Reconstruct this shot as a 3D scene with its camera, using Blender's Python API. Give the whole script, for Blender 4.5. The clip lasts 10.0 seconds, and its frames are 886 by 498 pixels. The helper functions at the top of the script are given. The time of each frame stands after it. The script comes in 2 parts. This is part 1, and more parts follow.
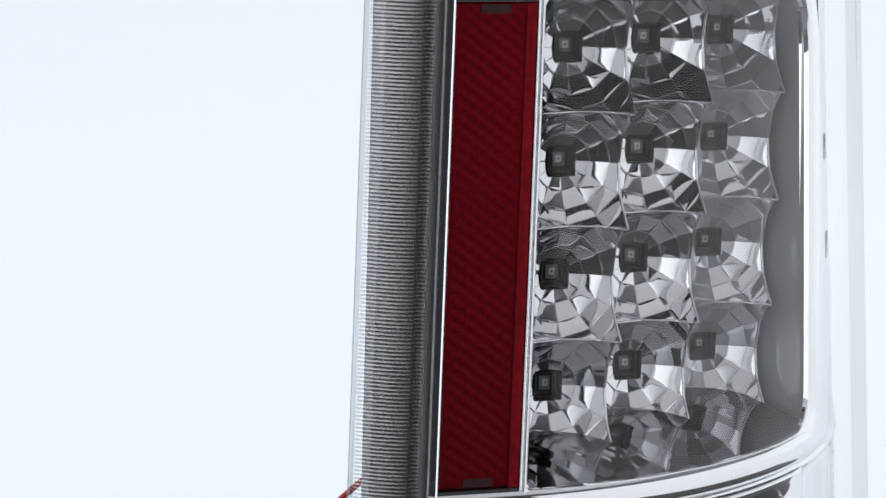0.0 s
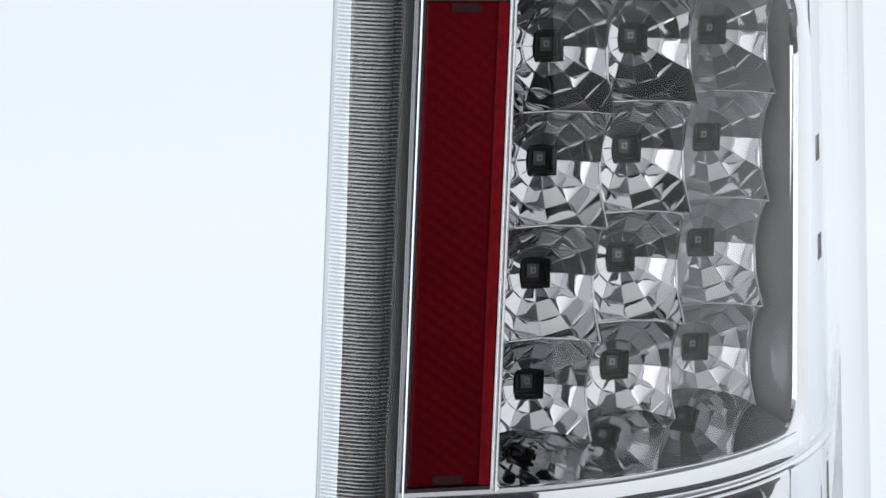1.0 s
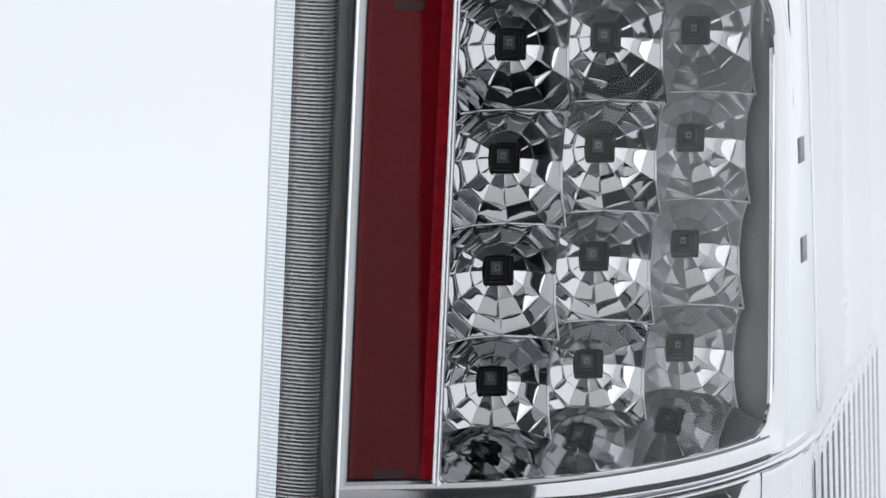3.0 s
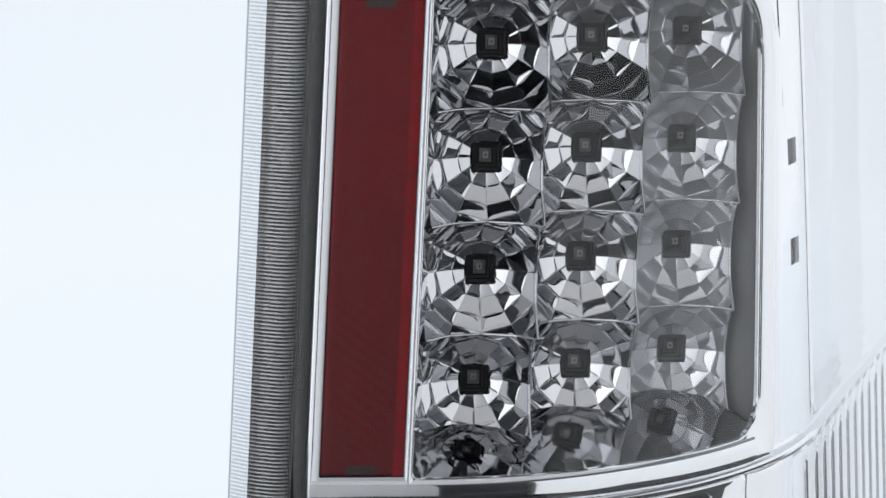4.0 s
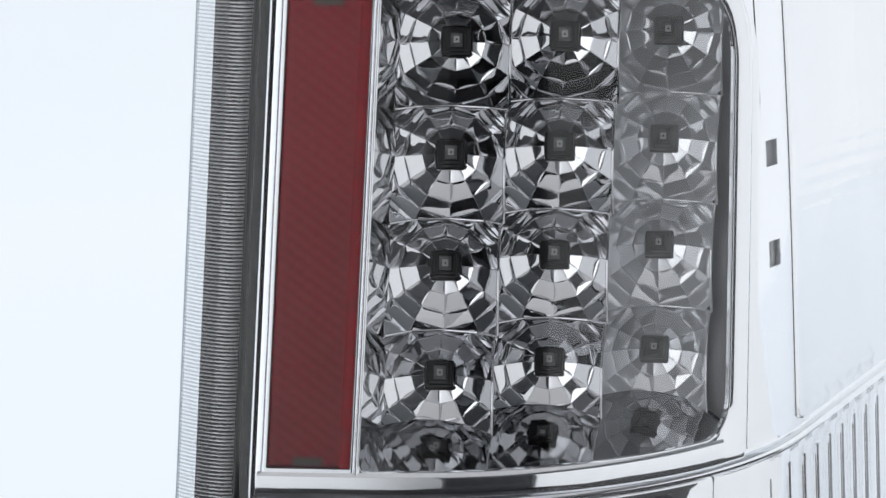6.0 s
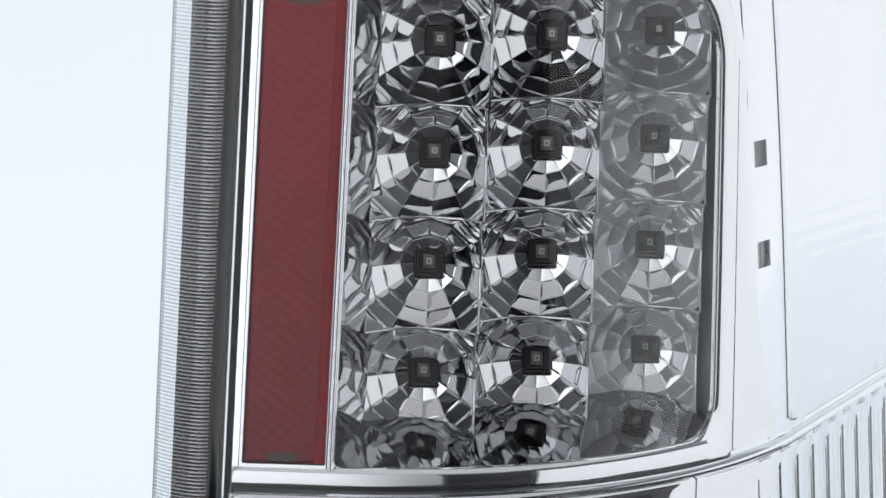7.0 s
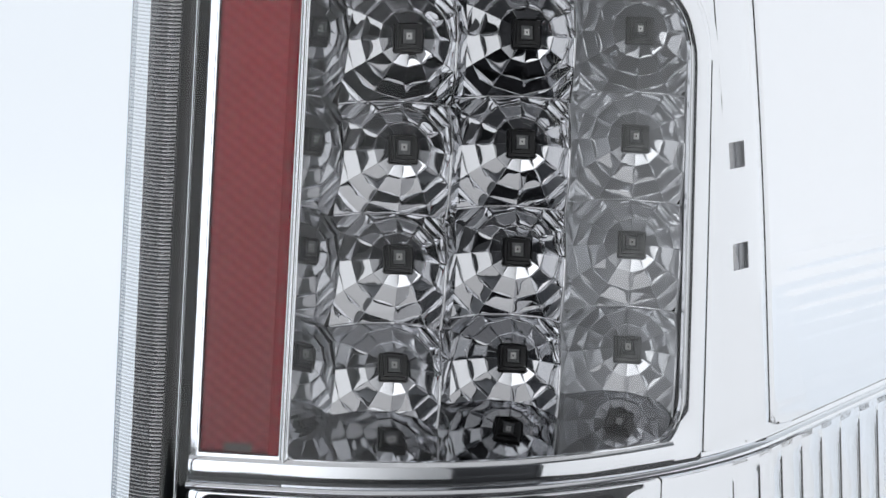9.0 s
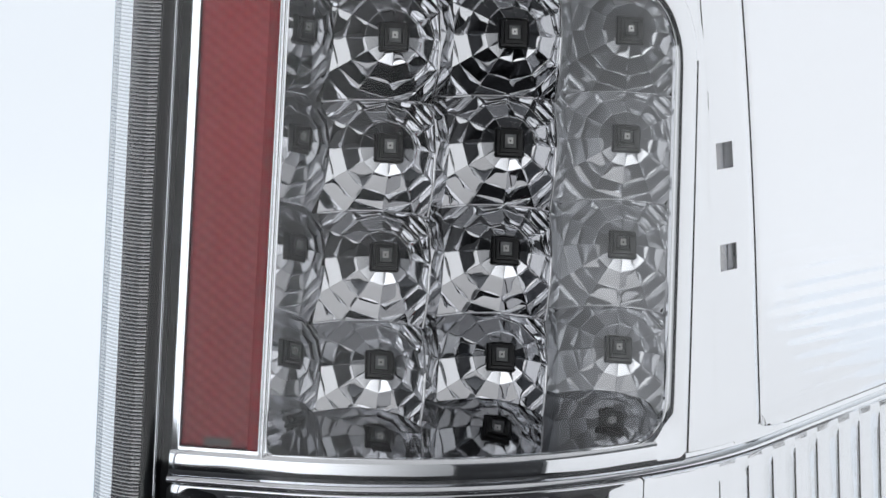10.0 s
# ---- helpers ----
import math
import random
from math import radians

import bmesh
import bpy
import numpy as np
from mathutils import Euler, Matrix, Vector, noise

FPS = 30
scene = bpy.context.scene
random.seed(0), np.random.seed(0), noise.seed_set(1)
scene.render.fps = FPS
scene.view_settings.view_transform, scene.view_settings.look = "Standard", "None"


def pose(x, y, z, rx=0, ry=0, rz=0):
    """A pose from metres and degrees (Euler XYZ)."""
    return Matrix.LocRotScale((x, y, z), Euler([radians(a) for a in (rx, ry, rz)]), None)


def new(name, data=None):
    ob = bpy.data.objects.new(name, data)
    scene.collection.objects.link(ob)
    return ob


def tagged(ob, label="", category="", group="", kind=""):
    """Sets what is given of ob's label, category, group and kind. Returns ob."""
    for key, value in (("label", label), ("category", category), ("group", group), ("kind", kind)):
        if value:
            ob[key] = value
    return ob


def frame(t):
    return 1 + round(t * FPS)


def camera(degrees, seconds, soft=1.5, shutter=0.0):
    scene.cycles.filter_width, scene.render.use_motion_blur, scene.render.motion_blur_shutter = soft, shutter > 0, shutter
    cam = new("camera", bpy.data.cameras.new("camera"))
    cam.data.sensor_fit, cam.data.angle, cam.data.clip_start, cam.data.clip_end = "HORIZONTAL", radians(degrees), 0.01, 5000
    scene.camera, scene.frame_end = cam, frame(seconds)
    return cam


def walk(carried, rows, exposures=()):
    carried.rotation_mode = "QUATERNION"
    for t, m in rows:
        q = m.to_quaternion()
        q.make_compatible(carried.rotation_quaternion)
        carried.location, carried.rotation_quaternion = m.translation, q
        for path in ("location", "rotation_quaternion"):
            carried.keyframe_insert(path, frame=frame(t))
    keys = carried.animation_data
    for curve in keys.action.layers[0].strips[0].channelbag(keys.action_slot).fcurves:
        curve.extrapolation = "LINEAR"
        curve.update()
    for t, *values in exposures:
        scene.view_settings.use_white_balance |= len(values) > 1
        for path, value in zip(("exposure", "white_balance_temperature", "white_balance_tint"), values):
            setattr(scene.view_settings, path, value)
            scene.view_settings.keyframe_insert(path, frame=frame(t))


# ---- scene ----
MM = 0.001
LIFT = 0.140                     # height of the lowest lamp row above the sweep
cam = camera(18.0, 10.0, soft=1.5)
CAMERA_POSE = pose(-0.04475, -0.75405, 0.14293 + LIFT, 90 - 9.321) @ pose(0, 0, 0, 0, 0, 0.801)
walk(cam, [(0.0, CAMERA_POSE), (10.0, CAMERA_POSE)])
scene.view_settings.exposure = 0.0


# ---------------------------------------------------------------- light
world = bpy.data.worlds.new("studio_air")
scene.world = world
world.use_nodes = True
world.node_tree.nodes["Background"].inputs[0].default_value = (0.80, 0.88, 1.0, 1)
world.node_tree.nodes["Background"].inputs[1].default_value = 0.03


# ---------------------------------------------------------------- materials
def material(name):
    m = bpy.data.materials.new(name)
    m.use_nodes = True
    return m, m.node_tree.nodes, m.node_tree.links, m.node_tree.nodes["Principled BSDF"]


def noise_node(nodes, links, scale, detail=4.0, coords="Object"):
    tc = nodes.new("ShaderNodeTexCoord")
    n = nodes.new("ShaderNodeTexNoise")
    n.inputs["Scale"].default_value, n.inputs["Detail"].default_value = scale, detail
    links.new(tc.outputs[coords], n.inputs["Vector"])
    return n


def ramp(nodes, links, source, low, high, a=0.35, b=0.65):
    r = nodes.new("ShaderNodeValToRGB")
    r.color_ramp.elements[0].position, r.color_ramp.elements[1].position = a, b
    r.color_ramp.elements[0].color, r.color_ramp.elements[1].color = (*low, 1), (*high, 1)
    links.new(source, r.inputs[0])
    return r


def bump(nodes, links, height, bsdf, distance, strength=1.0):
    b = nodes.new("ShaderNodeBump")
    b.inputs["Strength"].default_value, b.inputs["Distance"].default_value = strength, distance
    links.new(height, b.inputs["Height"])
    links.new(b.outputs[0], bsdf.inputs["Normal"])
    return b


def chrome_material(name, colour, rough, wave, spread=55):
    m, nodes, links, p = material(name)
    p.inputs["Metallic"].default_value = 1.0
    spots = noise_node(nodes, links, 900, 3)
    tint = ramp(nodes, links, spots.outputs[0], [c * 0.985 for c in colour], colour)
    links.new(tint.outputs[0], p.inputs["Base Color"])
    gloss = noise_node(nodes, links, 60, 3)
    r = ramp(nodes, links, gloss.outputs[0], (rough * 0.7,) * 3, (rough * 1.4,) * 3)
    links.new(r.outputs[0], p.inputs["Roughness"])
    if wave:
        w = noise_node(nodes, links, spread, 1)
        bump(nodes, links, w.outputs[0], p, wave)
    return m


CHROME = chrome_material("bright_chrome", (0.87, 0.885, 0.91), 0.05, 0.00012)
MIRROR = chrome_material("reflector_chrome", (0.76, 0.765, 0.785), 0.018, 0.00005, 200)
# reflector chrome toned down, so the side wall's weaker mirroring is in its tint
WALL_MIRROR = chrome_material("dimmer_wall_chrome", (0.60, 0.605, 0.62), 0.03, 0.00006)
# darker chrome: the shelf walls' dim reflection is put into the colour
DIM_MIRROR = chrome_material("dimmed_chrome", (0.29, 0.295, 0.31), 0.04, 0.00008)


def plastic_material(name, colour, rough, grain=0.00002):
    m, nodes, links, p = material(name)
    dust = noise_node(nodes, links, 400, 5)
    t = ramp(nodes, links, dust.outputs[0], [c * 0.8 for c in colour], [min(1, c * 1.25) for c in colour])
    links.new(t.outputs[0], p.inputs["Base Color"])
    p.inputs["Roughness"].default_value = rough
    bump(nodes, links, dust.outputs[0], p, grain)
    return m


BLACK = plastic_material("black_plastic", (0.012, 0.013, 0.015), 0.38)
HOUSING = plastic_material("dark_housing_plastic", (0.02, 0.021, 0.023), 0.5)
LED_BLACK = plastic_material("led_package_black", (0.015, 0.015, 0.016), 0.45)
LED_GREY = plastic_material("led_chip_grey", (0.20, 0.205, 0.21), 0.25)
SLOT_METAL = chrome_material("slot_satin_metal", (0.42, 0.42, 0.43), 0.3, 0)
LED_WHITE = chrome_material("led_emitter_pale", (0.55, 0.55, 0.54), 0.35, 0)
WIRE = plastic_material("red_wire_sheath", (0.45, 0.02, 0.03), 0.4)


def clear_material(name, gloss_least, haze, tint=(1, 1, 1)):
    """Thin clear polycarbonate: what lies behind shows, the surface mirrors more the flatter it is met."""
    m, nodes, links, p = material(name)
    out = nodes["Material Output"]
    nodes.remove(p)
    see = nodes.new("ShaderNodeBsdfTransparent")
    see.inputs[0].default_value = (*tint, 1)
    gloss = nodes.new("ShaderNodeBsdfGlossy")
    gloss.inputs["Roughness"].default_value = haze
    weight = nodes.new("ShaderNodeLayerWeight")
    weight.inputs[0].default_value = 0.5
    steep = nodes.new("ShaderNodeMath")
    steep.operation = "POWER"
    steep.inputs[1].default_value = 4.0
    links.new(weight.outputs["Facing"], steep.inputs[0])
    amount = nodes.new("ShaderNodeMapRange")
    amount.inputs["To Min"].default_value, amount.inputs["To Max"].default_value = gloss_least, 1.0
    links.new(steep.outputs[0], amount.inputs["Value"])
    mix = nodes.new("ShaderNodeMixShader")
    links.new(amount.outputs[0], mix.inputs[0])
    links.new(see.outputs[0], mix.inputs[1])
    links.new(gloss.outputs[0], mix.inputs[2])
    links.new(mix.outputs[0], out.inputs[0])
    return m


CLEAR = clear_material("clear_lens", 0.045, 0.02)
BEND_CLEAR = clear_material("lens_bend_clear", 0.06, 0.05, (0.9, 0.92, 0.94))
EDGE_CLEAR = clear_material("lens_edge_clear", 0.10, 0.12, (0.66, 0.69, 0.72))
RIB_CLEAR = clear_material("ribbed_clear_lens", 0.32, 0.10, (0.88, 0.91, 0.94))


def hazed_material(name, colour, metal, rough):
    """Chrome with a pale veil of haze put into its colour, under sharp reflections."""
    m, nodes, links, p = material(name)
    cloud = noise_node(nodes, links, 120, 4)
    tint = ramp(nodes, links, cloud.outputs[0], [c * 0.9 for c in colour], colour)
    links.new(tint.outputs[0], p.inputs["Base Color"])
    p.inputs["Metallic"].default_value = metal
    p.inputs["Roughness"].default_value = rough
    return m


HAZED = hazed_material("hazed_chrome", (0.88, 0.89, 0.91), 0.65, 0.03)
HAZED_WALL = hazed_material("hazed_wall_chrome", (0.72, 0.73, 0.75), 0.45, 0.10)
# LED package paled: the haze over the third column is in its colour
LED_HAZED = plastic_material("hazed_led_package", (0.20, 0.203, 0.208), 0.45)


def red_material():
    m, nodes, links, p = material("red_reflex_plastic")
    tc = nodes.new("ShaderNodeTexCoord")
    split = nodes.new("ShaderNodeSeparateXYZ")
    links.new(tc.outputs["Object"], split.inputs[0])

    def wave(source, per_metre):
        k = nodes.new("ShaderNodeMath")
        k.operation = "MULTIPLY"
        k.inputs[1].default_value = per_metre * math.tau
        links.new(source, k.inputs[0])
        w = nodes.new("ShaderNodeMath")
        w.operation = "SINE"
        links.new(k.outputs[0], w.inputs[0])
        return w.outputs[0]
    prism = nodes.new("ShaderNodeMath")
    prism.operation = "MULTIPLY"
    links.new(wave(split.outputs[2], 1 / 0.0031), prism.inputs[0])
    links.new(wave(split.outputs[0], 1 / 0.0035), prism.inputs[1])
    cloud = noise_node(nodes, links, 40, 3)
    tone = ramp(nodes, links, cloud.outputs[0], (0.19, 0.0009, 0.006), (0.24, 0.0013, 0.009), 0.3, 0.7)
    facet = ramp(nodes, links, prism.outputs[0], (0.84, 0.84, 0.84), (1, 1, 1), 0.0, 0.6)
    mix = nodes.new("ShaderNodeMix")
    mix.data_type, mix.blend_type = "RGBA", "MULTIPLY"
    mix.inputs["Factor"].default_value = 1.0
    links.new(tone.outputs[0], mix.inputs[6])
    links.new(facet.outputs[0], mix.inputs[7])
    links.new(mix.outputs[2], p.inputs["Base Color"])
    p.inputs["Metallic"].default_value = 0.88
    p.inputs["Roughness"].default_value = 0.42
    p.inputs["Specular IOR Level"].default_value = 0.18
    p.inputs["Coat Weight"].default_value = 0.25
    p.inputs["Coat Roughness"].default_value = 0.02
    bump(nodes, links, prism.outputs[0], p, 0.00010, 0.5)
    return m


RED = red_material()
RED_DARK = plastic_material("dark_red_clip_plastic", (0.035, 0.002, 0.003), 0.4)
RED_EDGE = plastic_material("bright_red_edge_plastic", (0.25, 0.003, 0.010), 0.45)
RED_EDGE.node_tree.nodes["Principled BSDF"].inputs["Specular IOR Level"].default_value = 0.08


def sweep_material():
    m, nodes, links, p = material("white_glowing_sweep")
    p.inputs["Base Color"].default_value = (0.35, 0.36, 0.37, 1)
    p.inputs["Roughness"].default_value = 0.7
    # the sweep's overexposed white is put in as emission; nothing lights it from behind
    cloud = noise_node(nodes, links, 0.7, 2)
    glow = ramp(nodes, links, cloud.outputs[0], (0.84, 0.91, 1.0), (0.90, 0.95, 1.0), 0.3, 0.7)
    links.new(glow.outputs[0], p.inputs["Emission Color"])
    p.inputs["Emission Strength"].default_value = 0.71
    return m


SWEEP = sweep_material()


def glow_material(name, colour, strength, across=None):
    m, nodes, links, p = material(name)
    p.inputs["Base Color"].default_value = (0.3, 0.3, 0.3, 1)
    p.inputs["Roughness"].default_value = 0.8
    cloud = noise_node(nodes, links, 1.1, 2)
    glow = ramp(nodes, links, cloud.outputs[0], [c * 0.94 for c in colour], colour, 0.3, 0.7)
    links.new(glow.outputs[0], p.inputs["Emission Color"])
    p.inputs["Emission Strength"].default_value = strength
    if across:
        # emission graded along x, so the sheen mirrored in the red strip builds up gradually
        tc = nodes.new("ShaderNodeTexCoord")
        split = nodes.new("ShaderNodeSeparateXYZ")
        links.new(tc.outputs["Object"], split.inputs[0])
        fall = nodes.new("ShaderNodeMapRange")
        fall.interpolation_type = "SMOOTHSTEP"
        for key, value in zip(("From Min", "From Max", "To Min", "To Max"), across):
            fall.inputs[key].default_value = value
        links.new(split.outputs[0], fall.inputs["Value"])
        links.new(fall.outputs[0], p.inputs["Emission Strength"])
    return m


DIFFUSER = glow_material("softbox_diffuser", (0.94, 0.965, 1.0), 0.88)
UNEVEN_DIFFUSER = glow_material("uneven_softbox_diffuser", (0.94, 0.965, 1.0), 0.9, (-0.76, 0.30, 0.20, 1.6))
TOP_DIFFUSER = glow_material("ceiling_diffuser", (0.96, 0.97, 1.0), 0.52)
CEILING = plastic_material("white_ceiling_paint", (0.74, 0.75, 0.76), 0.9)
WALL_PAINT = plastic_material("light_grey_wall_paint", (0.42, 0.43, 0.445), 0.85)
STUDIO = plastic_material("dark_studio_paint", (0.03, 0.031, 0.034), 0.8)


# ---------------------------------------------------------------- mesh helpers
def mesh_object(name, bm, mat, parent=None, label="", smooth=False):
    me = bpy.data.meshes.new(name)
    if smooth:
        bm.normal_update()
        for f in bm.faces:
            f.smooth = True
        for e in bm.edges:
            if len(e.link_faces) == 2 and e.calc_face_angle(0.0) > 0.6:
                e.smooth = False
    bm.to_mesh(me)
    bm.free()
    me.materials.append(mat)
    ob = new(name, me)
    if parent:
        ob.parent = parent
    if label:
        ob["label"] = label
    return ob


def part(name, bm, mat, parent, label="", smooth=False):
    return mesh_object(name, bm, mat, parent, label, smooth)


def grid(bm, rows, closed=False):
    """Quads between rows of points (given in millimetres)."""
    vs = [[bm.verts.new([c * MM for c in p]) for p in r] for r in rows]
    for a, b in zip(vs, vs[1:]):
        n = len(a)
        for i in range(n if closed else n - 1):
            j = (i + 1) % n
            bm.faces.new((a[i], a[j], b[j], b[i]))
    return vs


def box(bm, x0, x1, y0, y1, z0, z1, bevel=0.0):
    made = bmesh.ops.create_cube(bm, size=1.0)["verts"]
    for v in made:
        v.co = Vector(((x0 + x1) / 2 + v.co.x * (x1 - x0), (y0 + y1) / 2 + v.co.y * (y1 - y0), (z0 + z1) / 2 + v.co.z * (z1 - z0))) * MM
    if bevel:
        edges = {e for v in made for e in v.link_edges}
        bmesh.ops.bevel(bm, geom=list(edges), offset=bevel * MM, segments=2, affect="EDGES")


def tube(bm, pts, radius, sides=8, closed=False):
    """A round rod along points (millimetres)."""
    n = len(pts)
    rows = []
    for i, p in enumerate(pts):
        p = Vector(p)
        a = Vector(pts[(i - 1) % n] if closed or i else pts[i])
        b = Vector(pts[(i + 1) % n] if closed or i < n - 1 else pts[i])
        d = (b - a).normalized()
        u = d.orthogonal() if abs(d.y) > 0.99 else d.cross(Vector((0, 1, 0))).normalized()
        w = d.cross(u).normalized()
        rows.append([p + radius * (math.cos(k * math.tau / sides) * u + math.sin(k * math.tau / sides) * w) for k in range(sides)])
    if closed:
        rows.append(rows[0])
    grid(bm, rows, closed=True)


# the lamp's front in plan: a flat run, facing 31 degrees to one side, that goes over into an arc
FACE = radians(31.0)
ARC_R, ARC_X, ARC_Y = 124.0, 28.4, 83.0


ARC_END = 142.0                  # where the arc goes over into the straight side
LEAN = 0.072                     # the front leans back towards the top


def slant(s, z):
    """How far upright edges lean along the front: the bezel widens towards the top, the side strip narrows."""
    if s > 120:
        return -0.0006 * max(0.0, z - 20) ** 2
    k = 0.033 + 0.036 * min(1, max(0, s / 105))
    if s > 114:
        k *= (120 - s) / 6
    return k * (z + 14)


def front(s, off, z):
    """A point s along the front line, off in front of it, at height z (millimetres)."""
    s = s + slant(s, z)
    off = off - LEAN * (z + 14)
    a = min(max(s, 0.0), ARC_END) / ARC_R - FACE
    run = s if s < 0 else max(0.0, s - ARC_END)
    return (ARC_X + (ARC_R + off) * math.sin(a) + run * math.cos(a), ARC_Y - (ARC_R + off) * math.cos(a) + run * math.sin(a), z)


def loop(s0, s1, z0, z1, radii, side=20, corner=10):
    """A rounded rectangle in (s, z), counted from the lower left corner anticlockwise; radii: ll, lr, ur, ul."""
    out = []
    corners = [(s0, z0, 1, 1, 180), (s1, z0, -1, 1, 270), (s1, z1, -1, -1, 0), (s0, z1, 1, -1, 90)]
    arcs = []
    for (s, z, ds, dz, a0), r in zip(corners, radii):
        cs, cz = s + ds * r, z + dz * r
        arcs.append([(cs + r * math.cos(radians(a0 + 90 * k / corner)), cz + r * math.sin(radians(a0 + 90 * k / corner))) for k in range(corner + 1)])
    for k in range(4):
        out += arcs[k]
        a, b = arcs[k][-1], arcs[(k + 1) % 4][0]
        out += [(a[0] + (b[0] - a[0]) * i / side, a[1] + (b[1] - a[1]) * i / side) for i in range(1, side)]
    return out


def surround(bm, outer, inner, off_outer, off_inner, bulge, back, rings=12):
    """A frame between two loops: offs and bulge are functions of (s, z); back: depth of the outer return."""
    rows = [[front(s, off_outer(s, z) - back, z) for s, z in outer]]
    for k in range(rings + 1):
        w = k / rings
        row = []
        for (sa, za), (sb, zb) in zip(outer, inner):
            s, z = sa + (sb - sa) * w, za + (zb - za) * w
            off = off_outer(sa, za) * (1 - w) + off_inner(sb, zb) * w + bulge(s, z) * (1 - (2 * w - 1) ** 4)
            row.append(front(s, off, z))
        rows.append(row)
    rows.append([front(s, off_inner(s, z) - 0.9, z) for s, z in inner])
    grid(bm, rows, closed=True)


# ---------------------------------------------------------------- the studio
def studio():
    bm = bmesh.new()
    prof = [(130, 1.0), (250, 1.0), (700, 1.0), (1100, 1.0)]
    prof += [(1100 + 500 * math.sin(a), 501 - 500 * math.cos(a)) for a in np.linspace(0.1, math.pi / 2, 14)]
    prof += [(1600, 1000), (1600, 1690)]
    grid(bm, [[(-450 if y < 400 else -2400, y, z), (-300, y, z), (300, y, z), (450 if y < 400 else 2400, y, z)] for y, z in prof])
    tagged(mesh_object("backdrop", bm, SWEEP, smooth=True), "seamless white studio sweep curving up behind the lamp, brightened by its own glow", "backdrop", kind="structure")
    bm = bmesh.new()
    grid(bm, [[(-2600, -2600, -800), (2600, -2600, -800)], [(-2600, 2000, -800), (2600, 2000, -800)]])
    tagged(mesh_object("floor", bm, STUDIO), "dark grey matt studio floor", "floor", kind="structure")
    bm = bmesh.new()
    box(bm, -450, 450, -300, 1090, -800, 0)
    tagged(mesh_object("plinth", bm, STUDIO), "plain dark plinth under the white sweep", "plinth", kind="structure")
    for name, x0, x1, y0, y1 in (("wall_west", -2700, -2600, -2700, 2100), ("wall_east", 2600, 2700, -2700, 2100), ("wall_south", -2600, 2600, -2700, -2600), ("wall_north", -2600, 2600, 2000, 2100)):
        bm = bmesh.new()
        box(bm, x0, x1, y0, y1, -800, 1700)
        tagged(mesh_object(name, bm, WALL_PAINT), "plain light grey painted studio wall", "wall", kind="structure")
    bm = bmesh.new()
    box(bm, -2700, 2700, -2700, 2100, 1700, 1800)
    tagged(mesh_object("ceiling", bm, CEILING), "plain white painted studio ceiling", "ceiling", kind="structure")


studio()


def ceiling_light():
    base = new("ceiling_light")
    tagged(base, "large flat glowing light panel fixed to the ceiling", "ceiling light")
    base.matrix_world = pose(0, -0.2, 1.7)
    bm = bmesh.new()
    box(bm, -2230, 1600, -2200, 1200, -40, -2, 6)
    part("casing", bm, BLACK, base, "black casing")
    bm = bmesh.new()
    grid(bm, [[(-2200, -2170, -43), (1570, -2170, -43)], [(-2200, 1170, -43), (1570, 1170, -43)]])
    part("diffuser", bm, TOP_DIFFUSER, base, "pale glowing diffuser")


ceiling_light()


def light_panel(x, y, turn, width, low, high=1500, cloth=DIFFUSER):
    """A tall studio light panel standing on the floor, glowing towards its own -y."""
    base = new("light_panel")
    tagged(base, "tall white glowing studio light panel standing on the floor", "light panel", "studio light panels")
    base.matrix_world = pose(x * MM, y * MM, -0.8, 0, 0, turn)
    h = width / 2
    bm = bmesh.new()
    grid(bm, [[(-h, -12, z), (0, -16, z), (h, -12, z)] for z in (low, high)])
    part("diffuser", bm, cloth, base, "white glowing cloth diffuser")
    bm = bmesh.new()
    box(bm, -h - 20, h + 20, 0, 60, 0, high + 50, 8)
    part("casing", bm, BLACK, base, "black casing")


# unseen black board, added so the chrome mirrors something dark at front right
def added_flag(x, y, turn, width):
    base = new("added_flag")
    tagged(base, "unseen black cloth flag added to keep a dark gap in the reflections", "flag")
    base.matrix_world = pose(x * MM, y * MM, -0.8, 0, 0, turn)
    h = width / 2
    bm = bmesh.new()
    box(bm, -h, h, -8, 8, 40, 1480, 3)
    part("cloth", bm, STUDIO, base, "black cloth")
    for side in (-1, 1):
        bm = bmesh.new()
        box(bm, side * h - 15, side * h + 15, -200, 200, 0, 40, 4)
        part("foot", bm, BLACK, base)


added_flag(695, -1375, 163.6, 886)
light_panel(-1200, -350, 90, 1900, 720)
light_panel(-460, -1200, 180, 1520, 720, 1680, UNEVEN_DIFFUSER)
light_panel(1150, 0, -90, 2900, 420)

# ---------------------------------------------------------------- the tail light
tail_light = new("tail_light")
tagged(tail_light, "chrome vehicle tail light, red reflector strip, unlit LED cells, clear lens", "tail light")

ZB, ZT = -14.5, 97.5             # lower and upper rim of the LED opening
COL, ROW = 32.4, 27.6            # spacing of the LEDs


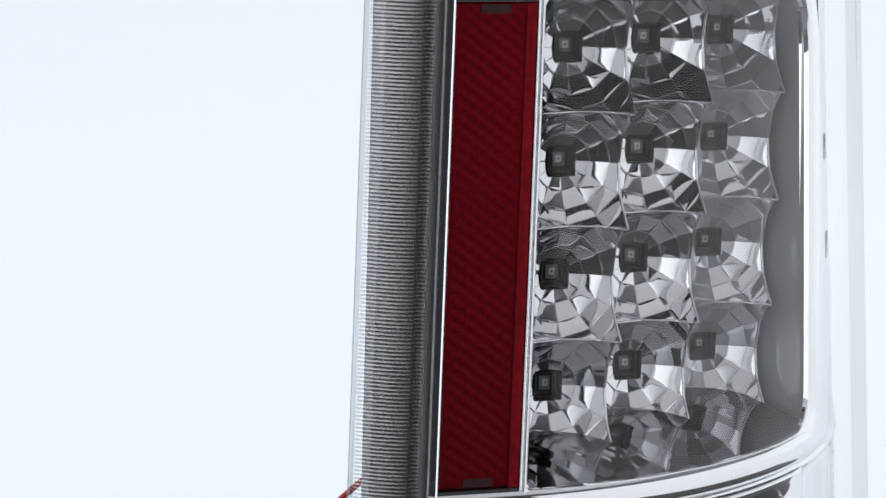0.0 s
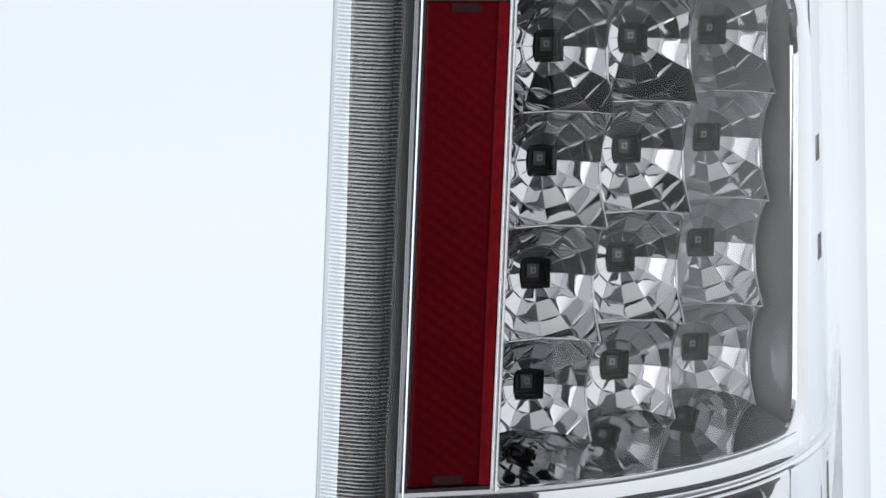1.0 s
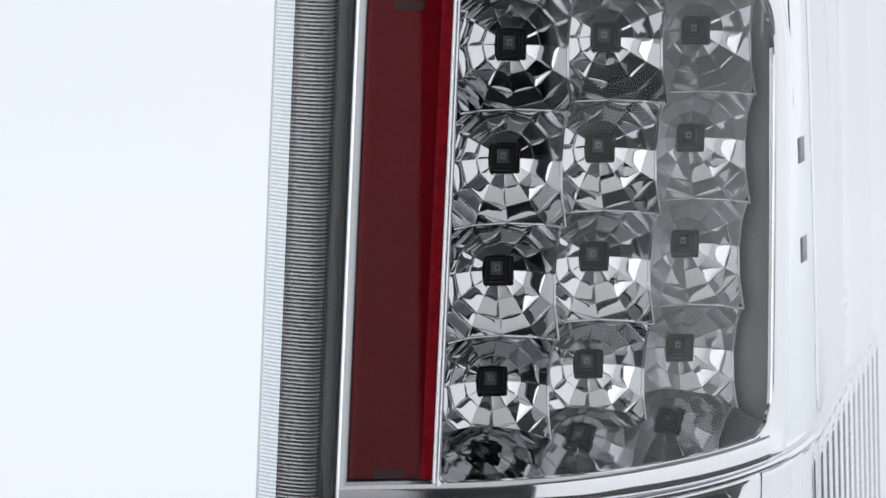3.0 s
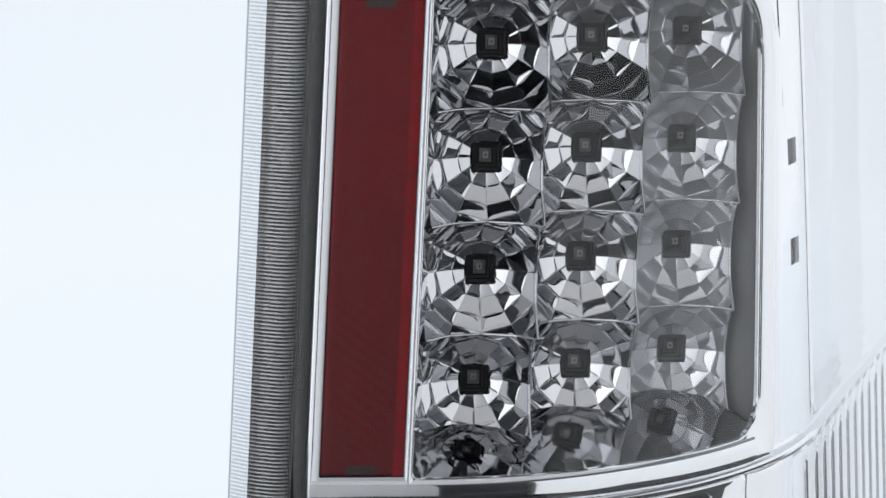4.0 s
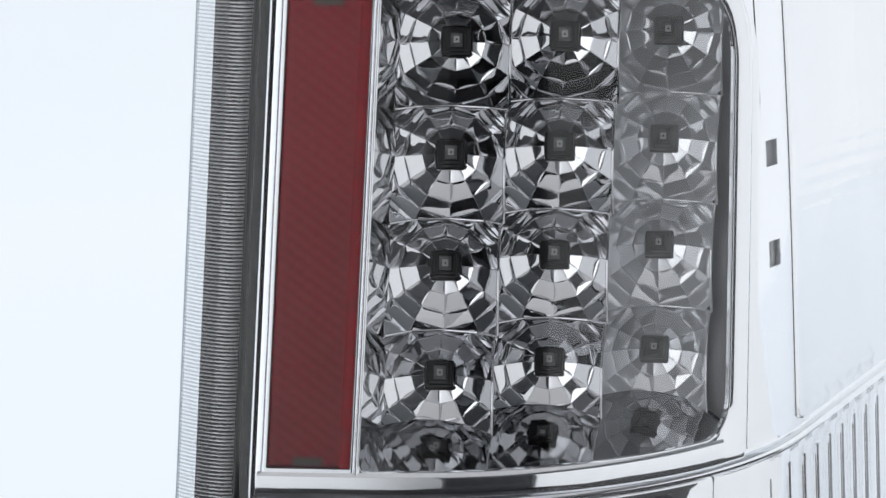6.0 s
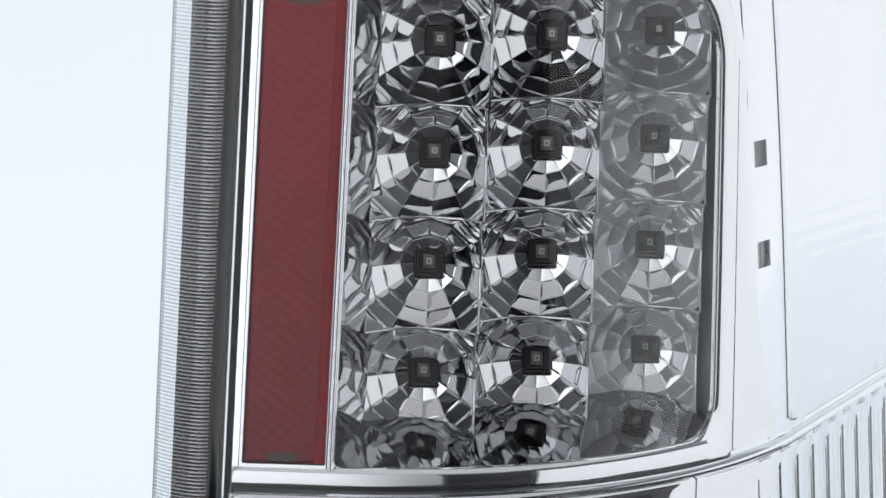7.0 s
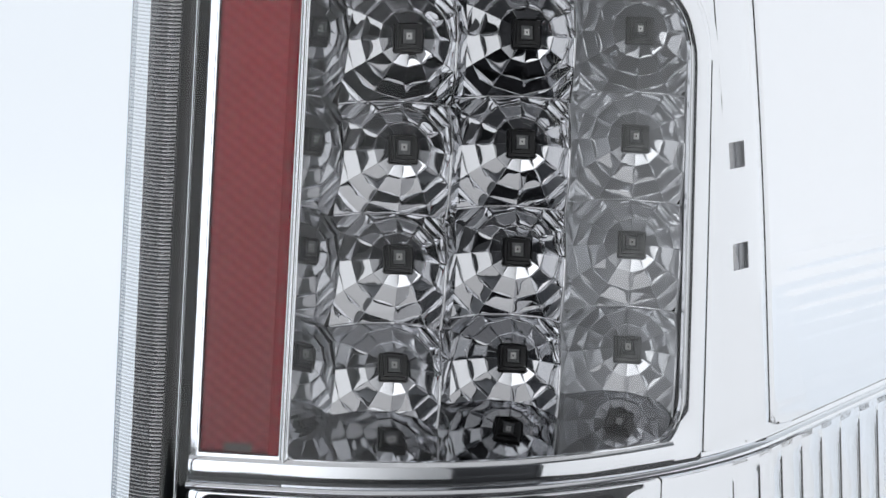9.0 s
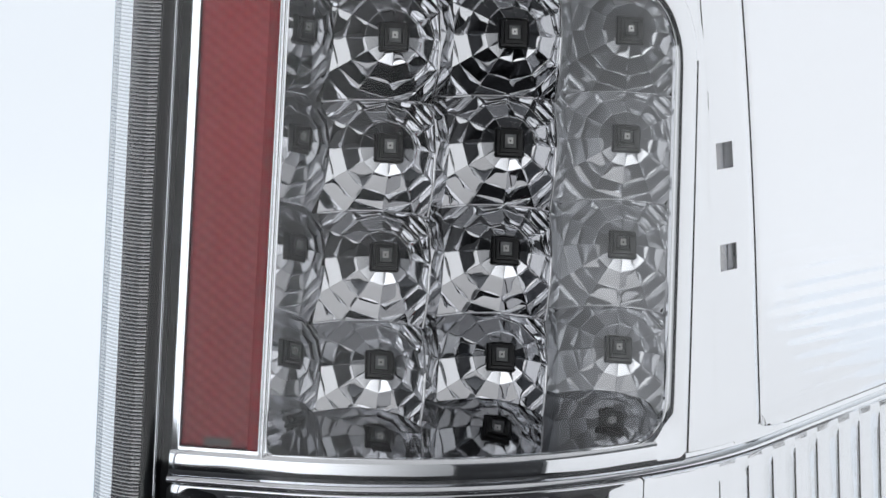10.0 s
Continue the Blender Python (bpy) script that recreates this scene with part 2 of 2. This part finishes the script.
def bezel():
    bm = bmesh.new()
    zero = lambda s, z: 0.0

    def inner_off(s, z):
        return -0.4 - 1.2 * min(1, max(0, (s - 60) / 45)) ** 2

    def bulge(s, z):
        return 0.9
    surround(bm, loop(-1.6, 109.3, -21, 104, (0.4, 1.5, 26, 0.4)), loop(-0.5, 103.0, ZB, ZT, (2, 10, 20, 2)), zero, inner_off, bulge, 5)
    body = part("bezel", bm, CHROME, tail_light, "bright chrome bezel round the LED opening", True)
    bm = bmesh.new()
    tube(bm, [front(s, inner_off(s, z) + 0.1, z) for s, z in loop(-0.7, 103.3, ZB - 0.3, ZT + 0.3, (2, 10, 20, 2))], 0.42, 8, True)
    part("rim_bead", bm, CHROME, body, "", True)
    bm = bmesh.new()
    surround(bm, loop(-24.6, -1.6, -21, 104, (1.2, 0.3, 0.3, 1.2)), loop(-22.1, -2.3, -13.9, 97.2, (0.4, 0.4, 0.4, 0.4)), zero, lambda s, z: 0.25, lambda s, z: 0.06, 10)
    part("reflector_frame", bm, CHROME, tail_light, "bright chrome frame round the red reflector", True)


bezel()


def rails():
    """Continuous rounded rails across the foot and the head of both openings."""
    for z0, z1 in ((-21.0, ZB - 0.15), (ZT + 0.15, 104.0)):
        bm = bmesh.new()
        ss = list(np.linspace(-24.2, 0, 7)) + list(np.linspace(4, 99, 30))
        rows = []
        for k in range(15):
            w = k / 14
            rows.append([front(s, 0.16 + 0.9 * (1 - (2 * w - 1) ** 4) - (0.5 if k == (0 if z0 < 0 else 14) else 0), z0 + (z1 - z0) * w) for s in ss])
        grid(bm, rows)
        part("rail", bm, CHROME, tail_light, "", True)


rails()


def reflex():
    bm = bmesh.new()
    rows = []
    inset = [(0.0, -3.0), (0.0, -0.5), (0.4, -0.1), (1.0, 0.0), (2.0, 0.0)]
    for d, off in inset:
        rows.append([front(s, off - 0.25, z) for s, z in loop(-21.9 + d, -2.4 - d, -13.7 + d, 97.0 - d, (0.3,) * 4, 40, 3)])
    vs = grid(bm, rows, closed=True)
    bm.faces.new(vs[-1])
    part("red_reflector", bm, RED, tail_light, "dark red prismatic plastic reflector strip")
    bm = bmesh.new()
    grid(bm, [[front(s, o, z) for s, o in ((-5.0, 0.1), (-4.6, 0.35), (-3.2, 0.35), (-2.5, 0.0), (-2.3, -2.0))] for z in np.linspace(-13.6, 96.8, 12)])
    part("reflector_edge", bm, RED_EDGE, tail_light, "brighter red moulded edge", True)
    for z0, z1 in ((-13.2, -11.2), (94.5, 96.5)):
        bm = bmesh.new()
        grid(bm, [[front(s, 0.12, z) for s in (-16, -12.5, -9)] for z in (z0, z1)])
        part("clip", bm, RED_DARK, tail_light)


reflex()

# optical axis of the cells: the same way as the flat run of the front
AX = Vector((-math.sin(FACE), -math.cos(FACE), 0))
LAT = Vector((math.cos(FACE), -math.sin(FACE), 0))
NEAR, FAR, FOOT, HEAD, FOCAL4 = 14.6, 12.9, 14.7, 12.9, 31.0   # reach to the sides, below and above the LED
HOLE = 3.5


SECTOR = math.tau / 12
RINGS = (HOLE, 7.0, 11.2, 14.4, 17.4, 21.5)


def bowl_height(u, v):
    """Height of the faceted bowl: flat facets in twelve sectors, chords of the paraboloid from ring to ring."""
    phi = math.atan2(v, u) % math.tau
    mid = (math.floor(phi / SECTOR + 1e-9) + 0.5) * SECTOR
    p = (u * math.cos(mid) + v * math.sin(mid)) / math.cos(SECTOR / 2)
    k = 0
    while k < len(RINGS) - 2 and p > RINGS[k + 1] + 1e-6:
        k += 1
    a, b = RINGS[k], RINGS[k + 1]
    ha, hb = (a * a - HOLE * HOLE) / FOCAL4, (b * b - HOLE * HOLE) / FOCAL4
    return ha + (hb - ha) * (p - a) / (b - a)


def bowl_point(u, v):
    return AX * bowl_height(u, v) + LAT * u + Vector((0, 0, v))


def cell_mesh(name):
    """Faceted bowl round an LED at the origin: each facet a slightly pillowed patch of its own, with rounded ridges."""
    bm = bmesh.new()
    rng = random.Random(7)
    cuts = (0, 0.05, 0.13, 0.27, 0.5, 0.73, 0.87, 0.95, 1)
    n = len(cuts) - 1
    for k in range(len(RINGS) - 1):
        for j in range(12):
            swell = (0.05, 0.13, 0.14, 0.11, 0.08)[k] * rng.uniform(0.8, 1.2)
            a0, a1 = j * SECTOR, (j + 1) * SECTOR
            corners = [Vector((r * math.cos(a), r * math.sin(a))) for r, a in ((RINGS[k], a0), (RINGS[k], a1), (RINGS[k + 1], a1), (RINGS[k + 1], a0))]
            mid = (a0 + a1) / 2
            ways = Vector((math.cos(mid), math.sin(mid)))
            ra, rb = RINGS[k], RINGS[k + 1]
            ha, hb = (ra * ra - HOLE * HOLE) / FOCAL4, (rb * rb - HOLE * HOLE) / FOCAL4
            vs, held = [], []
            for r in range(n + 1):
                w = cuts[r]
                for i in range(n + 1):
                    q = cuts[i]
                    p = (corners[0] * (1 - q) + corners[1] * q) * (1 - w) + (corners[3] * (1 - q) + corners[2] * q) * w
                    out = max(p.x / FAR, -p.x / NEAR, p.y / HEAD, -p.y / FOOT)
                    hole = max(abs(p.x), abs(p.y)) / HOLE
                    if out > 1:
                        p = p / out
                    elif hole < 1 and k == 0:
                        p = p / max(hole, 0.2)
                    d = p.dot(ways) / math.cos(SECTOR / 2)
                    h = ha + (hb - ha) * (d - ra) / (rb - ra) if d >= ra - 1e-6 or k == 0 else bowl_height(p.x, p.y)
                    h += swell * (1 - (2 * q - 1) ** 4) * (1 - (2 * w - 1) ** 4)
                    vs.append(bm.verts.new((AX * h + LAT * p.x + Vector((0, 0, p.y))) * MM))
                    held.append(out > 1)
            for r in range(n):
                for i in range(n):
                    c = (r * (n + 1) + i, r * (n + 1) + i + 1, (r + 1) * (n + 1) + i + 1, (r + 1) * (n + 1) + i)
                    if not all(held[x] for x in c):
                        bm.faces.new([vs[x] for x in c])
    loose = [v for v in bm.verts if not v.link_faces]
    bmesh.ops.delete(bm, geom=loose, context="VERTS")
    # fine rounded seams between the facets
    def seam(a, b):
        cut = [a + (b - a) * (i / 4) for i in range(5)]
        cut = [c for c in cut if -NEAR <= c.x <= FAR and -FOOT <= c.y <= HEAD]
        if len(cut) > 1:
            tube(bm, [bowl_point(c.x, c.y) + AX * 0.03 for c in (cut[0], cut[-1])], 0.065, 5)
    for j in range(12):
        a0, a1 = j * SECTOR, (j + 1) * SECTOR
        ends = [Vector((math.cos(a), math.sin(a))) for a in (a0, a1)]
        for k in range(1, len(RINGS)):
            if k < len(RINGS) - 1:
                seam(ends[0] * RINGS[k], ends[1] * RINGS[k] * 0.9999)
            seam(ends[0] * RINGS[k - 1] * (1.05 if k == 1 else 1), ends[0] * RINGS[k])
    # rounded ridges on the lower and the far edge of the cell
    across = [-NEAR + (FAR + NEAR) * i / 32 for i in range(33)]
    upward = [-FOOT + (HEAD + FOOT) * i / 32 for i in range(33)]
    tube(bm, [bowl_point(u, -FOOT) for u in across], 0.34, 8)
    tube(bm, [bowl_point(FAR, v) for v in upward], 0.36, 8)
    for f in bm.faces:
        f.smooth = True
    # the steps to the neighbouring cell and to the cell above
    grid(bm, [[bowl_point(FAR, v) for v in upward], [bowl_point(-NEAR, v) + Vector((COL, 0, 0)) for v in upward]])
    grid(bm, [[bowl_point(u, HEAD) for u in across], [bowl_point(u, -FOOT) + Vector((0, 0, ROW)) for u in across]])
    me = bpy.data.meshes.new(name)
    bm.to_mesh(me)
    bm.free()
    me.materials.append(MIRROR)
    return me


def led_meshes():
    """Recessed package, chip and emitter, facing along the cell's axis."""
    out = []
    bm = bmesh.new()
    rows = []
    for half, depth in ((3.52, 0.7), (3.45, 0.2), (3.38, -1.2), (2.75, -1.25), (2.7, -2.3), (1.9, -2.35), (1.85, -2.9)):
        rows.append([tuple(AX * depth + LAT * (a * half) + Vector((0, 0, b * half))) for a, b in ((-1, -1), (1, -1), (1, 1), (-1, 1))])
    vs = grid(bm, rows, closed=True)
    bm.faces.new(vs[-1])
    out.append((bm, LED_BLACK, "led"))
    for half, depth, up, mat, name in ((1.5, -2.0, 0.2, LED_GREY, "chip"), (0.75, -1.75, 0.35, LED_WHITE, "emitter"), (0.2, -1.62, 0.35, LED_BLACK, "die")):
        bm = bmesh.new()
        rows = []
        for h, d in ((half, depth - 0.4), (half, depth), (half * 0.85, depth + 0.08)):
            rows.append([tuple(AX * d + LAT * (a * h) + Vector((0, 0, b * h * 1.15 + up))) for a, b in ((-1, -1), (1, -1), (1, 1), (-1, 1))])
        vs = grid(bm, rows, closed=True)
        bm.faces.new(vs[-1])
        out.append((bm, mat, name))
    made = []
    for bm, mat, name in out:
        me = bpy.data.meshes.new(name)
        bm.to_mesh(me)
        bm.free()
        me.materials.append(mat)
        made.append((name, me))
    return made


def cells():
    plain = cell_mesh("reflector_cell")
    # third column: cell and LED copies with the haze painted in
    hazed_cell = plain.copy()
    hazed_cell.materials[0] = HAZED
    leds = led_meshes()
    hazed_led = leds[0][1].copy()
    hazed_led.materials[0] = LED_HAZED
    for j in range(4):
        for k in range(3):
            ob = new("reflector_cell", hazed_cell if k == 2 else plain)
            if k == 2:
                ob["label"] = "chrome reflector cell with the haze over it put into its colour"
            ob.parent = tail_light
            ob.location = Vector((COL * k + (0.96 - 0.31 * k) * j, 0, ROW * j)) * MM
            body = new("led", hazed_led if k == 2 else leds[0][1])
            body.parent = tail_light
            body.location = ob.location
            for name, data in leds[1:]:
                c = new(name, data)
                c.parent = body


cells()


def cell_box():
    """Mirror walls of the deep LED box."""
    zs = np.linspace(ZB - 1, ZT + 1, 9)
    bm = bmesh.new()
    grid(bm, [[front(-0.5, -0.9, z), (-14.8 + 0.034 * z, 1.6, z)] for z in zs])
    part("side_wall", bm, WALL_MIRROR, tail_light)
    bm = bmesh.new()
    rows = []
    for z in zs:
        b = front(103.25, -2.2, z)
        bow = []
        for w in np.linspace(0, 1, 13):
            bow.append((b[0] + 14 * (1 - (1 - w) ** 1.6), b[1] + (-2 - b[1]) * w ** 1.15, z))
        rows.append(bow)
    grid(bm, rows)
    part("side_wall", bm, HAZED_WALL, tail_light, "", True)
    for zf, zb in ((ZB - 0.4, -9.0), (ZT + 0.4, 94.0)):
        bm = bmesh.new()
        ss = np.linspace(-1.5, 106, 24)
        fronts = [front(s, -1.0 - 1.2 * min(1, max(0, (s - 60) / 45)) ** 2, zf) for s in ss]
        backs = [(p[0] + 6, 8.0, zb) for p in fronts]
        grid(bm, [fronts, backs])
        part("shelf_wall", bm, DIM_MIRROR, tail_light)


cell_box()


def slotted_strip():
    """Chrome strip beside the bezel with two slots through it."""
    bm = bmesh.new()
    off = -0.3
    cuts_z = [-19.2, -12.5, 6] + [24.7, 31.4] + [40] + [50.4, 57.0] + [68, 80, 92, 103.5]
    cuts_s = [110.6, 112, 115, 118.5, 121, 123.2, 130.0, 132, 134, 136, 137.5, 138.8]
    verts = {}

    def at(s, z):
        key = (round(s, 3), round(z, 3))
        if key not in verts:
            drop = -0.35 if s in (cuts_s[0], cuts_s[-1]) else 0
            low = z
            if z == cuts_z[0]:
                low += 4 * max(0, (s - 133) / 5.8) ** 2
            verts[key] = bm.verts.new(Vector(front(s, off + drop, low)) * MM)
        return verts[key]
    for a, b in zip(cuts_s, cuts_s[1:]):
        for c, d in zip(cuts_z, cuts_z[1:]):
            if (a, b) == (123.2, 130.0) and (c, d) in ((24.7, 31.4), (50.4, 57.0)):
                continue
            bm.faces.new((at(a, c), at(b, c), at(b, d), at(a, d)))
    rim = [e for e in bm.edges if e.is_boundary]
    for v in bmesh.ops.extrude_edge_only(bm, edges=rim)["geom"]:
        if isinstance(v, bmesh.types.BMVert):
            d = Vector((v.co.x / MM - ARC_X, v.co.y / MM - ARC_Y, 0)).normalized()
            v.co -= d * 3.0 * MM
    # the strip runs on round the bezel's upper corner
    rows = []
    for a in np.linspace(0, math.pi / 2, 16):
        ca, sa = math.cos(a), math.sin(a)
        reach = min(29.2 / max(ca, 1e-6), 25.5 / max(sa, 1e-6))
        rows.append([front(83.3 + r * ca, -0.5, 78 + r * sa) for r in (25.6, 26.2, max(26.3, 0.5 * (26.2 + reach)), max(26.4, reach))])
    grid(bm, rows)
    strip = part("slotted_strip", bm, CHROME, tail_light, "bright chrome side strip with two small slots", True)
    for z0 in (24.7, 50.4):
        bm = bmesh.new()
        ss = np.linspace(122.0, 131.2, 12)
        grid(bm, [[front(s, -3.6 + 1.6 * math.sin((s - 122.0) / 9.2 * math.pi), z) for s in ss] for z in (z0 - 1, z0 + 8)])
        part("slot_back", bm, SLOT_METAL, strip, "", True)


slotted_strip()


def outer_panel():
    bm = bmesh.new()
    ss = [139.2, 139.5, 140, 141, 143] + list(np.linspace(147, 262, 30))
    rows = []
    for k, z in enumerate([-19.0, -18.4, -17.5] + list(np.arange(-16.5, 104, 0.7)) + [104]):
        row = []
        for s in ss:
            low = z + (4.5 * max(0, (145 - s) / 6) ** 2 if k < 2 else 0)
            edge = -0.5 * max(0, (140 - s) / 0.8) - (0.5 if k == 0 else 0)
            # faint waves shaped in to stand for the lens optics' reflected stripes
            reflection_ripple = 0.02 * min(1, max(0, (s - 141) / 20)) * math.sin(math.tau * (z + 0.06 * s) / 4.3)
            row.append(front(s, edge + reflection_ripple, low))
        rows.append(row)
    grid(bm, rows)
    part("outer_panel", bm, CHROME, tail_light, "smooth bright chrome outer side panel", True)
    bm = bmesh.new()
    grid(bm, [[front(s, -3.4, z) for s in np.linspace(109, 262, 40)] for z in (-21, 40, 104)])
    part("backing", bm, HOUSING, tail_light)
    bm = bmesh.new()
    grid(bm, [[front(s, -1.0, z) for s in np.linspace(128, 152, 8)] for z in (-20.5, -10)])
    part("corner_plate", bm, CHROME, tail_light, "", True)


outer_panel()


def ledge():
    bm = bmesh.new()
    ss = list(np.linspace(-24.8, 0, 6)) + list(np.linspace(4, 262, 90))
    prof = [(-3.2, -19.2), (-1.2, -19.6), (-0.9, -20.6), (-0.2, -21.0), (0.5, -21.5), (0.75, -22.2), (0.5, -22.9), (-0.4, -23.4), (-2.0, -23.6)]
    grid(bm, [[front(s, o, z) for s in ss] for o, z in prof])
    part("ledge", bm, CHROME, tail_light, "thin rounded chrome ledge below the lamp openings", True)


ledge()


def skirt():
    """Band under the ledge and the louvred pockets, each with a sharp far wall."""
    bm = bmesh.new()
    grid(bm, [[front(s, o, z) for s in np.linspace(96, 262, 60)] for o, z in ((-1.0, -23.4), (0.1, -23.9), (0.2, -24.6))])
    top = part("skirt_band", bm, CHROME, tail_light, "", True)
    pitch = 11.6
    for i in range(14):
        s1 = 120.6 + pitch * i
        s0 = s1 - pitch if i else 96.0
        z_top = -24.0 + 0.1 * i
        bm = bmesh.new()
        ss = [s0 + 0.4, s1 - 5.6, s1 - 4.8, s1 - 3.6, s1 - 2.2, s1 - 0.42, s1 - 0.3, s1 - 0.08, s1 + 0.4]
        dep = [d * (0.5 if i == 0 else 1) for d in (0, 0, 0.05, 0.15, 0.3, 0.48, 0.48, 0.0, 0.0)]
        if i == 0:
            ss[0] = 96.0
        rows = []
        for z, w in ((-24.6, 0), (z_top + 0.4, 0), (z_top - 1.2, 0.15), (z_top - 3.2, 0.5), (z_top - 5.2, 0.85), (z_top - 7.2, 1.0), (-60, 1), (-100, 1), (-103, 0), (-118, 0)):
            rows.append([front(s, 0.2 - w * d, z) for s, d in zip(ss, dep)])
        grid(bm, rows)
        part("louvre", bm, CHROME, tail_light, "", True)


skirt()


def lower_lamp():
    """The reflector bowl below the ledge, its rim and the chrome panel beside it."""
    bm = bmesh.new()
    surround(bm, loop(-24.8, 96, -118, -23.2, (2, 2, 2, 2)), loop(-11, 84, -110, -25.6, (12, 12, 4, 3)), lambda s, z: 0.0, lambda s, z: -0.5, lambda s, z: 0.6, 10)
    part("lower_bezel", bm, CHROME, tail_light, "", True)
    bm = bmesh.new()
    c = front(36, 0, -70)
    sectors, rings = 20, 6
    for k in range(rings):
        for j in range(sectors):
            rows = []
            for r in range(3):
                row = []
                for i in range(3):
                    w = (k + r / 2) / rings
                    phi = math.tau * (j + i / 2) / sectors
                    qu, qv = math.cos(phi), math.sin(phi)
                    off = -1.5 - 38 * (1 - w ** 4) + (0.5 if i == 1 else 0)
                    m = max(abs(qu), abs(qv)) ** w
                    p = front(36.5 + 48 * w * qu / m, off, -67.8 + 42.4 * w * qv / m)
                    row.append(p)
                rows.append(row)
            grid(bm, rows)
    part("lower_reflector", bm, MIRROR, tail_light, "", True)


lower_lamp()


def cover():
    """Clear outer lens with its ribbed flange."""
    bm = bmesh.new()
    ss = list(np.linspace(-25.2, 0, 6)) + list(np.linspace(4, 266, 66))
    zs = np.linspace(-120, 108, 12)
    grid(bm, [[front(s, 9.0, z) for s in ss] for z in zs])
    lens = part("clear_lens", bm, CLEAR, tail_light, "clear glossy outer lens", True)
    lens.visible_shadow = False
    bm = bmesh.new()
    pitch = 0.88
    rows = []
    z = -118.0
    across = (-42.6, -42.2, -41.4, -40.2, -38.5, -36.5, -34, -32, -30.6, -29.4)
    while z < 108:
        for d, lift in ((0.0, 0.0), (0.14, 0.26), (0.44, 0.36), (0.74, 0.26)):
            rows.append([front(s, 1.6 + lift * min(1, (-29.3 - s) / 2) + 6.2 * (1 - ((-29.4 - s) / 13.2) ** 2), z + d) for s in across])
        z += pitch
    grid(bm, rows)
    rib = part("ribbed_flange", bm, RIB_CLEAR, tail_light, "clear ribbed lens flange", True)
    rib.visible_shadow = False
    bm = bmesh.new()
    edge = [(-42.5, -2.2), (-42.95, -1.8), (-43.0, 1.0), (-42.85, 1.5), (-42.6, 1.65)]
    grid(bm, [[front(s, o, z) for s, o in edge] for z in np.linspace(-118, 108, 16)])
    lip = part("flange_edge", bm, EDGE_CLEAR, tail_light, "greyish cut edge of the clear lens flange", True)
    lip.visible_shadow = False
    bm = bmesh.new()
    bend = [(-29.4, 7.8), (-28.9, 8.2), (-28.0, 8.6), (-26.6, 8.9), (-25.2, 9.0)]
    grid(bm, [[front(s, o, z) for s, o in bend] for z in np.linspace(-118, 108, 8)])
    turn = part("lens_bend", bm, BEND_CLEAR, tail_light, "", True)
    turn.visible_shadow = False
    bm = bmesh.new()
    tube(bm, [front(-25.3, 8.8, z) for z in np.linspace(-118, 108, 12)], 0.28, 6)
    part("lens_step", bm, CHROME, tail_light, "", True)


cover()


def housing():
    """Black channel beside the bezel and the body behind."""
    bm = bmesh.new()
    prof = [(-29.6, 7.4), (-29.0, 7.6), (-28.6, -7.0), (-25.0, -9.0), (-24.8, -12.0)]
    grid(bm, [[front(s, o, z) for z in (-118, 0, 108)] for s, o in prof])
    part("gasket_channel", bm, BLACK, tail_light, "black rubber gasket channel")
    bm = bmesh.new()
    def outline(z):
        return [front(-38.6, 0.8, z), front(-30.0, 5.2, z), front(-28.4, -13, z), (-16, 12, z), (70, 16, z), front(170, -16, z), front(255, -14, z), (150, 90, z), (100, 82, z), (10, 62, z), (-38, 26, z)]
    lo, hi = outline(-120), outline(108)
    vs = grid(bm, [lo, hi], closed=True)
    bm.faces.new(vs[0])
    bm.faces.new(vs[1])
    part("housing", bm, HOUSING, tail_light, "dark plastic lamp housing")
    bm = bmesh.new()
    tube(bm, [(70, 70, -20), (58, 90, -41), (44.6, 101, -54), (40.5, 103.6, -58), (30, 112, -75), (25, 120, -100), (40, 125, -136)], 0.9)
    part("wire", bm, WIRE, tail_light, "thin red wire hanging from the housing", True)
    bm = bmesh.new()
    box(bm, -50, 110, -20, 60, -LIFT / MM + 1.5, -119)
    part("foot", bm, HOUSING, tail_light)


housing()


def motions():
    rows = []
    for i in range(41):
        t = i * 0.25
        u = (t - 5) / 5
        turn = 34.243 - 15.474 * u - 0.078 * u ** 2 + 0.125 * u ** 3
        rows.append((t, pose(0, 0, LIFT, 0, 0, turn) @ pose(-0.07799, -0.04183, 0) @ pose(0, 0, 0, 1.721) @ pose(0, 0, 0, 0, -0.627)))
    walk(tail_light, rows)


motions()
